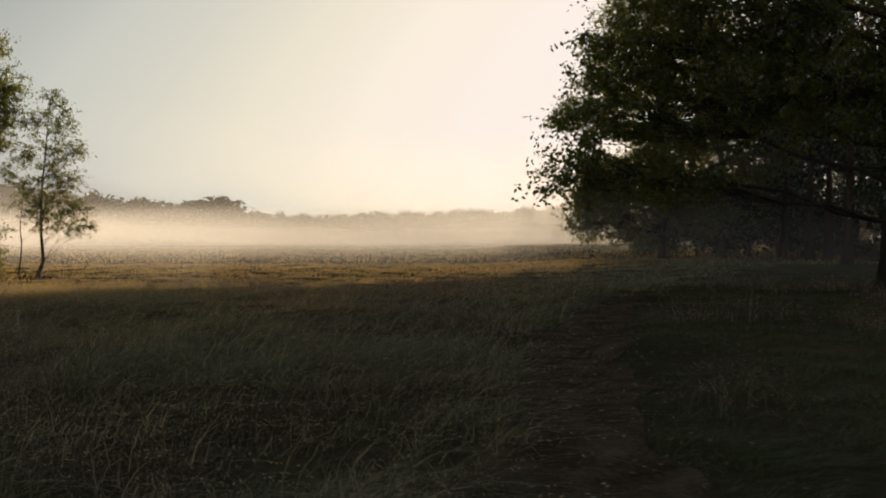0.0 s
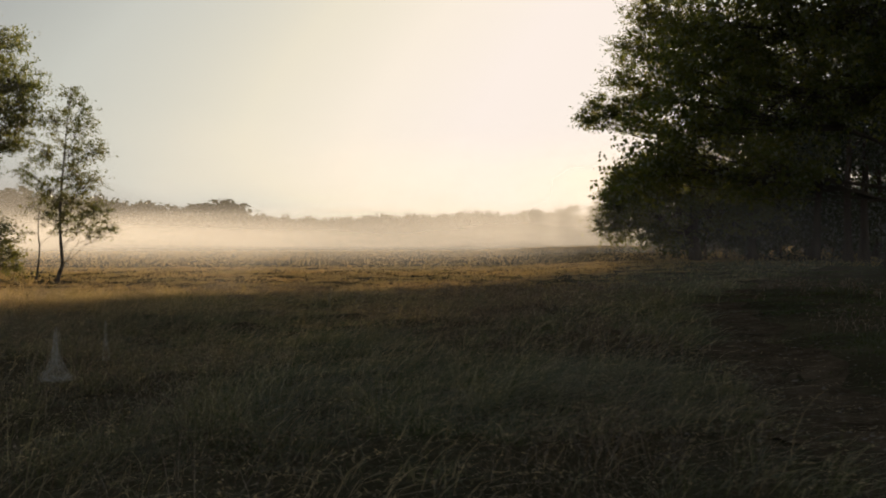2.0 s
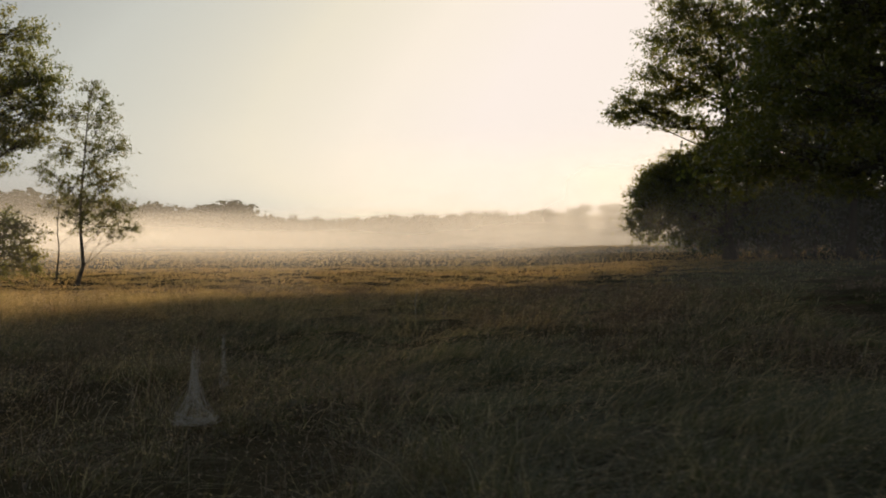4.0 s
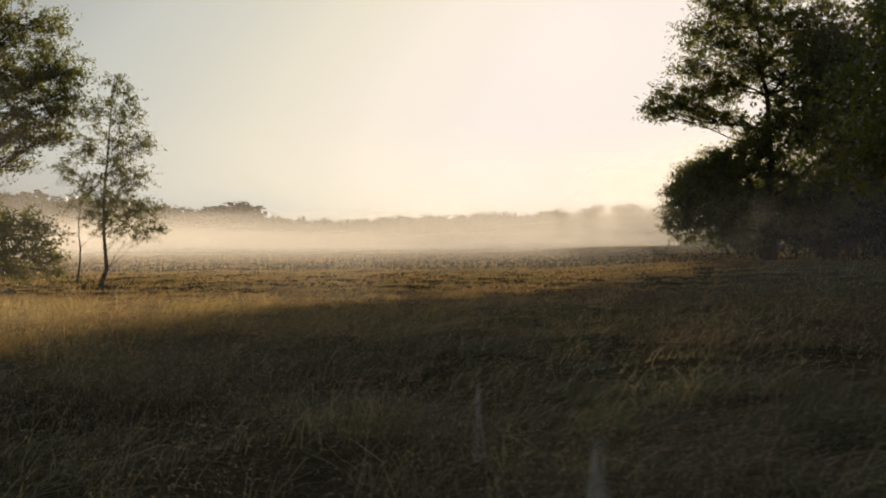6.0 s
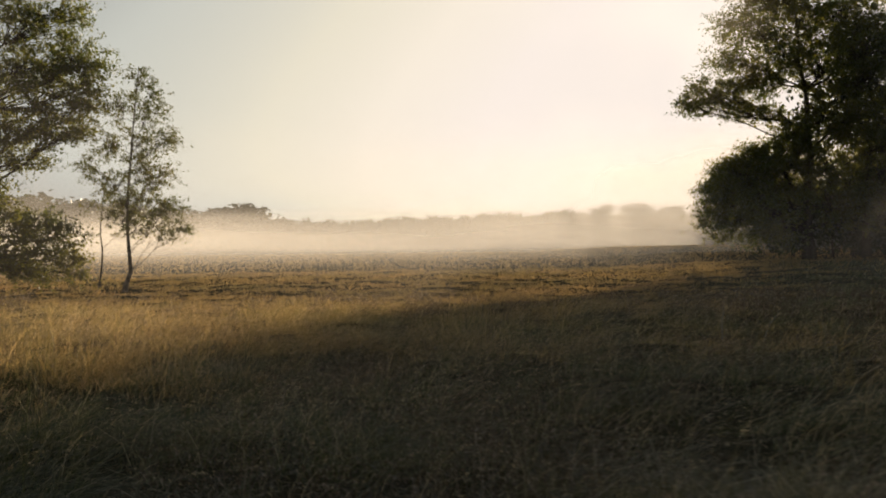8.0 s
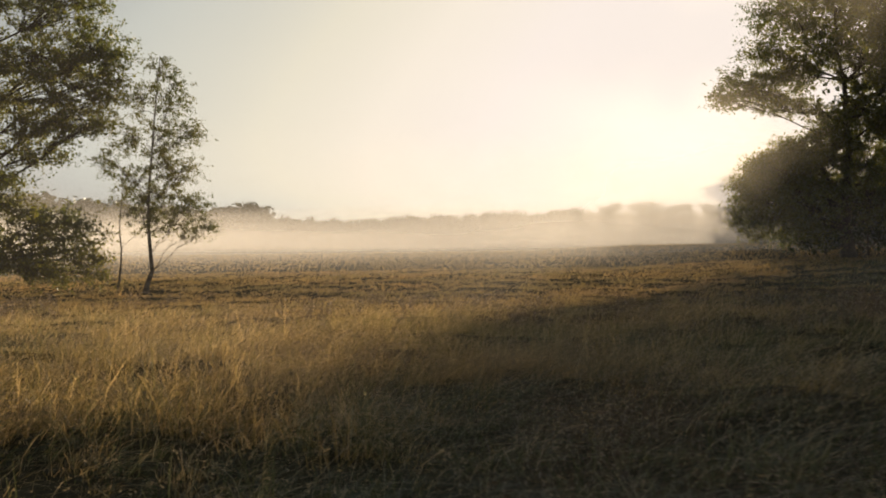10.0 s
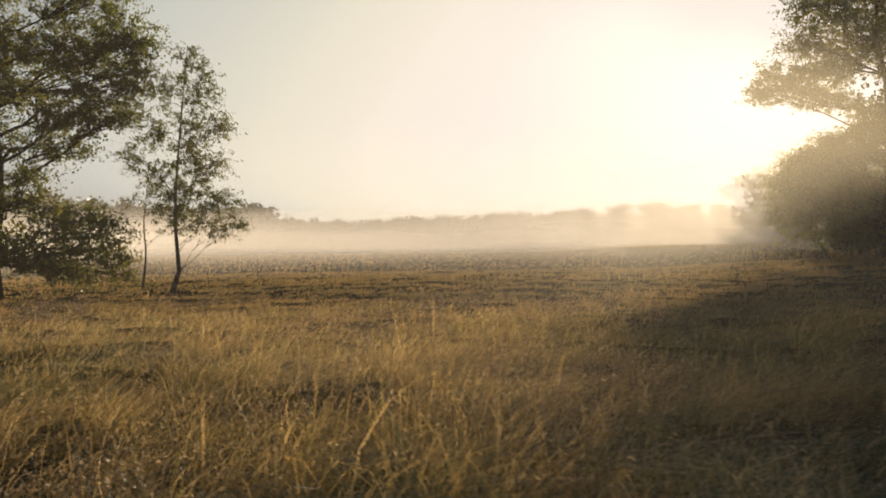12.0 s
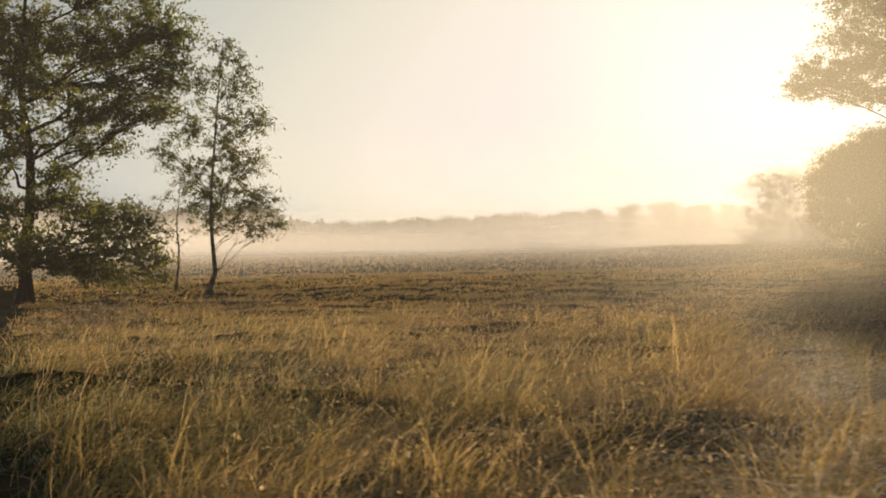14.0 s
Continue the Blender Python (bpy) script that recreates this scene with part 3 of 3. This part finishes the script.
    # oak in the meadow
    lobes = [(4.0, 0, 8.1, 1.5, 1.6, 1.2), (4.3, 0.2, 6.7, 1.1, 1.3, 0.7), (5.0, 0.2, 7.7, 0.7, 0.9, 0.6), (5.3, 0, 9.4, 0.6, 0.8, 0.5), (4.0, 0, 2.7, 0.8, 0.9, 0.6), (4.6, 0.1, 1.5, 0.6, 0.7, 0.5), (4.6, 0.3, 9.6, 1.3, 1.5, 1.0), (5.4, 0, 8.6, 0.6, 0.7, 0.5), (2.4, 0.5, 9.4, 1.6, 1.8, 1.3), (3.0, 0, 6.7, 1.6, 1.6, 0.9), (1.0, 0, 7.6, 1.5, 1.6, 1.0), (0.2, 0, 9.6, 1.8, 1.8, 1.4),
             (0.2, 0, 5.7, 1.2, 1.3, 0.7), (2.7, 0, 2.8, 1.5, 1.5, 0.8), (3.8, 0, 1.8, 0.9, 1.0, 0.7), (2.2, 0.4, 5.6, 1.3, 1.4, 0.5), (2.8, 0, 0.95, 1.2, 1.2, 0.4), (1.2, 0, 3.7, 1.3, 1.3, 0.7), (0.3, -0.5, 2.2, 1.2, 1.3, 0.7), (1.9, 0, 1.3, 1.2, 1.2, 0.4), (4.5, 0, 0.9, 0.45, 0.5, 0.35),
             (3.4, 0, 11.4, 1.8, 1.8, 1.2), (1, 0, 12.2, 2.2, 2.2, 1.4), (-2, 0, 10.5, 2.2, 2.2, 1.6), (-2.4, 0, 7.2, 2.0, 2.0, 1.4), (-2.2, 0, 4.2, 1.8, 1.8, 1.1), (-1.6, 0, 2.2, 1.3, 1.3, 0.7), (-0.4, -1.2, 3.3, 1.0, 0.9, 0.6), (0.2, -1.3, 6.6, 1.2, 0.9, 0.7), (0.5, -1.5, 8.3, 1.6, 1.2, 1.0), (-0.5, -1.5, 4.8, 1.3, 1.0, 0.7), (1.7, -1, 4.5, 0.9, 0.9, 0.4), (0.9, -1.5, 1.7, 1.3, 1.0, 0.6), (2.6, -0.8, 1.9, 1.4, 1.0, 0.7), (-1.4, -1, 8.8, 1.5, 1.2, 1.0)]
    tagged(tree("oak_tree", foot(-26.6, 49.0), [(0, 0, 0), (0.1, 0, 2), (0.3, 0, 5), (0.0, 0, 8), (0.4, 0, 12)], 0.27, lobes, 0.115, 23, M_BARK, M_OAK, 36, 60, 0.75, 0.09, fork=0.5),
           "spreading oak with sunlit leaves in the meadow", "tree")
    # birches
    lobes = [(0.8, 0, 8.85, 0.6, 0.7, 0.6), (1.4, 0, 8.4, 0.4, 0.5, 0.35), (-0.2, 0, 7.8, 0.8, 0.8, 0.6), (1.2, 0, 7.5, 0.7, 0.8, 0.6), (1.8, 0, 6.4, 0.7, 0.8, 0.5), (-0.7, 0, 6.3, 0.8, 0.8, 0.7), (0.7, 0, 6.1, 0.8, 0.8, 0.7),
             (1.6, 0, 4.8, 0.8, 0.8, 0.7), (-1.3, 0, 5.3, 0.55, 0.6, 0.5), (-0.3, 0, 4.4, 0.9, 0.9, 0.7), (0.75, 0, 3.9, 1.0, 0.9, 0.7), (1.6, 0, 3.2, 0.8, 0.8, 0.5), (2.6, 0, 2.6, 0.5, 0.6, 0.35), (0.1, 0, 3.2, 0.8, 0.8, 0.4), (1.7, 0, 2.4, 0.6, 0.6, 0.25), (0.5, 0.3, 2.75, 0.8, 0.7, 0.35), (2.2, 0, 3.6, 0.6, 0.6, 0.4), (1.0, -0.3, 5.2, 0.7, 0.7, 0.5)]
    tagged(tree("birch_tree", foot(-21.0, 52.2), [(0, 0, 0), (0.3, 0, 0.9), (0.15, 0, 3), (0.4, 0, 6), (0.8, 0, 9.8)], 0.12, [(x, y, z * 1.04, rx * 1.0, ry, rz * 1.35) for x, y, z, rx, ry, rz in lobes], 0.08, 31, M_BIRCH, M_BIRCHLEAF, 44, 60, 0.5, 0.028, fork=0.8, droop=0.5, twig=0.007),
           "slender birch with thin airy foliage in the meadow", "tree", "birches")
    lobes = [(0.35, 0, 4.4, 0.4, 0.5, 0.5), (-0.3, 0, 3.8, 0.5, 0.5, 0.35), (0.5, 0, 3.4, 0.5, 0.5, 0.3), (-0.4, 0, 2.5, 0.5, 0.4, 0.2), (0.9, 0, 2.5, 0.4, 0.4, 0.15)]
    tagged(tree("birch_tree", foot(-22.8, 54.1), [(0, 0, 0), (0.2, 0, 1.2), (0.15, 0, 3), (0.35, 0, 4.8)], 0.06, lobes, 0.075, 32, M_BIRCH, M_BIRCHLEAF, 40, 28, 0.45, 0.03, fork=0.7, droop=0.4, twig=0.007),
           "thin young birch leaning beside a taller one", "tree", "birches")


def wood_tree(seed, tall, wide, bark, low):
    r = np.random.default_rng(seed)
    lobes = []
    for k in range(9):
        a, h = r.uniform(0, 6.28), tall * r.uniform(low, 0.95)
        d = wide * r.uniform(0.1, 0.75) * (1.15 - h / tall * 0.5)
        lobes.append((d * math.cos(a), d * math.sin(a), h, wide * r.uniform(0.4, 0.6), wide * r.uniform(0.4, 0.6), tall * 0.12))
    return tree("wood_tree", (0, 0, 0), [(0, 0, 0), (r.normal(0, 0.2), 0, tall * 0.3), (r.normal(0, 0.3), 0, tall * 0.6), (0, 0, tall * 0.9)], tall * 0.017, lobes, 0.36, seed, bark, M_WOOD, 10, 16, 1.5, 0.12, twigs=False, fork=0.3)


def wood():
    kinds = [wood_tree(41, 18, 4.0, M_PINE, 0.42), wood_tree(42, 16, 4.4, M_PINE, 0.35), wood_tree(43, 13, 4.6, M_BARK, 0.2), wood_tree(44, 19, 3.8, M_PINE, 0.5), wood_tree(45, 5, 3.6, M_BARK, 0.1)]
    words = ["tall dark pine trunk and crown in the wood", "dark pine with a ragged crown in the wood", "dark broadleaf tree in the wood",
             "tall straight pine at the back of the wood", "low dark undergrowth bush between the trunks"]
    r = random.Random(4)
    spots = [(21.5, 78, 1), (25.5, 70, 0), (28.2, 74, 3), (26.5, 79, 3), (33, 68, 1), (30, 60, 0), (37, 76, 2), (24, 60, 3), (29, 47, 1), (23, 44, 2), (35, 54, 0),
             (42, 66, 1), (18.5, 80, 4), (22.5, 83, 4), (26, 86, 4), (30, 90, 2), (34, 94, 2), (36, 90, 0), (40, 88, 1), (48, 80, 2), (36, 104, 2), (40, 108, 2), (43, 104, 1), (47, 100, 2), (55, 95, 0)]
    spots += [(26 + k * 2.8 + r.uniform(-1, 1), 92 + 12 * (k % 2) + r.uniform(-3, 3), 4) for k in range(22)]
    spots += [(44 + k * 4.6 + r.uniform(-1, 1), 128 + r.uniform(-4, 4), 2) for k in range(9)]
    # unseen trees added beside and behind the walk's start, to darken the foreground
    spots += [(18, 9, 2), (21, 2, 0), (18, -7, 2), (20, 17, 1), (22, 31, 2), (26, 22, 0)]
    # bushes added behind the oak to block sun leaking onto the ground
    spots += [(20.5, 81.5, 4), (24.5, 80.5, 4), (28, 84, 4), (31.5, 82, 4), (19.5, 87, 4)]
    # trees in the mist beyond the end of the wood, and a farther group of round crowns
    spots += [(53, 231, 2), (58, 229, 2), (64, 227, 2), (71, 228, 2), (79, 226, 2)]
    spots += [(26 + k * 5.4 + r.uniform(-2, 2), 300 + r.uniform(-8, 8), 2) for k in range(12)]
    used = set()
    for x, y, k in spots:
        s = r.uniform(0.9, 1.15) * (1 if y < 200 else 1.12 if y < 260 else 0.82)
        m = Matrix.Translation(foot(x, y)) @ Matrix.Rotation(r.uniform(0, 6.28), 4, "Z") @ Matrix.Scale(s, 4)
        if k in used:
            t = copy_thing(kinds[k], m)
            t.matrix_basis = m
        else:
            t = kinds[k]
            t.matrix_basis = m
            used.add(k)
        tagged(t, words[k] if y < 200 else "hazy round-crowned tree standing in morning mist", "tree" if k != 4 else "bush", "trees of the wood")


def far_tree(seed, tall, wide):
    r = np.random.default_rng(seed)
    lobes = [(wide * r.uniform(-0.6, 0.6), wide * r.uniform(-0.5, 0.5), tall * (0.18 + 0.1 * k), wide * r.uniform(0.5, 0.7) * (1.1 - 0.04 * k), wide * 0.5, tall * r.uniform(0.16, 0.22)) for k in range(7)]
    return tree("far_tree", (0, 0, 0), [(0, 0, 0), (0.1, 0, tall * 0.4), (0, 0, tall * 0.9)], tall * 0.02, lobes, 1.5, seed, M_BARK, M_WOOD, 7, 6, 0.9, 0.3, twigs=False)


def far_trees():
    kinds = [far_tree(51, 14, 6), far_tree(52, 16, 5), far_tree(53, 12, 7), far_tree(54, 17, 4)]
    r = random.Random(9)
    spots = []
    # the line beyond the mist, higher towards one end
    line_x = (-330, -273, -253, -240, -200, -174, -167, -158, -147, -137, -117, -104, -60, -54, -8, 6, 26, 43, 51, 230)
    line_h = (34, 34, 29, 29, 26, 23, 18, 23, 25.5, 20.5, 18, 15.5, 14.5, 16.5, 15.5, 16.5, 17.5, 17.5, 16, 16)
    for k in range(126):
        behind = k < 104
        x = -330 + 560 * k / 103 if behind else -325 + 555 * (k - 104) / 21
        h = float(np.interp(x, line_x, line_h)) * (r.uniform(0.93, 1.05) if behind else r.uniform(0.68, 0.8))
        spots.append((x + r.uniform(-2, 2), (600 if behind else 560) + r.uniform(-12, 12), h, "hazy tree in the far treeline beyond the mist"))
    used = set()
    for x, y, s, label in spots:
        k = r.randrange(4)
        s = s / (14.2, 16.2, 12.2, 17.2)[k]
        m = Matrix.Translation(foot(x, y)) @ Matrix.Rotation(r.uniform(0, 6.28), 4, "Z") @ Matrix.Diagonal((s * r.uniform(1.3, 1.8), s * 1.3, s, 1))
        if k in used:
            t = copy_thing(kinds[k], m)
        else:
            t = kinds[k]
            used.add(k)
        t.matrix_basis = m
        tagged(t, label, "tree", "far trees")


standing_trees()
wood()
far_trees()


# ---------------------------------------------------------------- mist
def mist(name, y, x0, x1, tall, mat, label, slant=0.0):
    """A bank of mist, or an added glare sheet, across the meadow, bellied so that no edge runs straight."""
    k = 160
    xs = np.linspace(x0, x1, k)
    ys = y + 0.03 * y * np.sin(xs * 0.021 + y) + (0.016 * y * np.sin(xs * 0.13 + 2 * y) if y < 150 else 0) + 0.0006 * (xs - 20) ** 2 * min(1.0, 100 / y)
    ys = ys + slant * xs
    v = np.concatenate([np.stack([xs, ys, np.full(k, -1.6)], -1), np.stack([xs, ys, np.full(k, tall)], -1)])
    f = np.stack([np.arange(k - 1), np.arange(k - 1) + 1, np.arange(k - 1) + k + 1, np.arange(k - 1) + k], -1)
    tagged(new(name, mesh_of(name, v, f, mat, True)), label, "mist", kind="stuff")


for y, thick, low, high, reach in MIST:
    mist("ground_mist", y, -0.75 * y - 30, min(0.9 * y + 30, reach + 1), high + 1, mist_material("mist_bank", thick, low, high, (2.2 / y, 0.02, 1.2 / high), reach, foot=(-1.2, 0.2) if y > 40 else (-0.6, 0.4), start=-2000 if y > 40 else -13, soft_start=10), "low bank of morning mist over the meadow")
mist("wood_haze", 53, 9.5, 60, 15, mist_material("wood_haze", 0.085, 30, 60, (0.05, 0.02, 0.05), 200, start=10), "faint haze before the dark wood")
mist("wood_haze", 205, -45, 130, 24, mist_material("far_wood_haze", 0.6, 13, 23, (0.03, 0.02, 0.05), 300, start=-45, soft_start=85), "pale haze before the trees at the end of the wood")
# added veil beside the camera path, brightening the grass behind it
mist("lens_veil", 4.95, -20, -4, 9, mist_material("lens_veil", VEIL, 30, 60, (0.08, 0.02, 0.1), -3.8, 5.2, (-0.7, -0.2)), "added thin sheet along the camera path, lifting dark tones like lens glare", slant=-1.27)
# added sheet, no real mist: it glows where the lens would flare
mist("glare_sheet", 22.5, -15, 1, 14, mist_material("glare_sheet", GLARE, 30, 60, (0.08, 0.02, 0.1), 0, 7, (-0.2, 1.0), -14, True), "added thin sheet standing in for the low sun's lens glare")


# ---------------------------------------------------------------- small things
def litter():
    rng = np.random.default_rng(14)
    y = rng.uniform(1.5, 22, 2600)
    x = track_x(y) + rng.normal(0, 0.55, len(y))
    v, f = leaf_quads(np.stack([x, y, height(x, y) + 0.03], -1), 0.04, rng, 0.65)
    mid = np.repeat(v.reshape(-1, 4, 3).mean(1), 4, 0)
    v[:, 2] = mid[:, 2] + (v[:, 2] - mid[:, 2]) * 0.3
    tagged(new("leaf_litter", mesh_of("leaf_litter", v, f, M_LITTER)), "fallen brown leaves scattered along the footpath", "leaves", kind="stuff")


def spider_web(x, y, z, wide, tall, seed, count):
    """A tent of threads over a small hammock, hung in the grass."""
    rng = np.random.default_rng(seed)
    root = new("spider_web")
    root.location = (x, y, z)
    a = rng.uniform(0, 6.28, 70)
    rim = np.stack([np.cos(a) * wide / 2 * rng.uniform(0.5, 1.1, 70), np.sin(a) * wide / 3 * rng.uniform(0.5, 1.1, 70), rng.normal(0, 0.012, 70)], -1)
    tip = np.stack([rng.normal(0, wide * 0.05, 70), rng.normal(0, wide * 0.05, 70), tall * rng.uniform(0.35, 1.0, 70)], -1)
    tent = []
    for p, q in zip(rim[:count], tip[:count]):
        t = np.linspace(0, 1, 5)[:, None]
        line = p + (q - p) * t
        line[:, :2] = q[:2] + (p - q)[:2] * (1 - t) ** 2.0
        tent.append(tube(line, [0.0008] * 5, 3))
    part("tent_threads", mesh_of("tent_threads", *joined(tent), M_SILK), root)
    rows = []
    for k in range(count):
        p, q = rim[rng.integers(70)], rim[rng.integers(70)]
        rows.append(tube(bend(p, q, rng, 0.004, 4, sag=-0.02), [0.0013] * 4, 3))
    part("hammock", mesh_of("hammock", *joined(rows), M_SILK), root, "dense pale sheet of silk")
    tagged(root, "dew-whitened tent-shaped spider web hung in the grass", "spider web", "webs in the grass")


litter()
spider_web(-4.27, 8.95, 0.22, 0.26, 0.36, 1, 60)
spider_web(-4.54, 10.78, 0.14, 0.10, 0.36, 2, 14)


def dry_stem(x, y, tall, lean, radius, seed):
    """A dead pale stem, bowed, with a few withered leaves."""
    rng = np.random.default_rng(seed)
    root = new("dry_stem")
    root.location = foot(x, y)
    t = np.linspace(0, 1, 9)
    line = np.stack([lean[0] * t ** 2 + 0.008 * np.sin(7 * t), lean[1] * t ** 2, tall * t - 0.02], -1)
    part("stalk", mesh_of("stalk", *tube(line, radius * (1 - 0.6 * t), 7), M_PALE, True), root)
    c = line[rng.integers(5, 9, 14)] + rng.normal(0, 0.018, (14, 3))
    part("withered_leaves", mesh_of("withered_leaves", *leaf_quads(c, 0.05, rng, 0.35, 0.6), M_STRAW), root)
    tagged(root, "pale dead plant stem bowed in the heather", "plant stem", "dead stems")


for x, y, tall, lean, radius, seed in ((-3.55, 19.1, 0.46, (0.03, 0.0), 0.012, 2), (-3.15, 19.0, 0.40, (0.16, 0.0), 0.010, 3)):
    dry_stem(x, y, tall, lean, radius, seed)
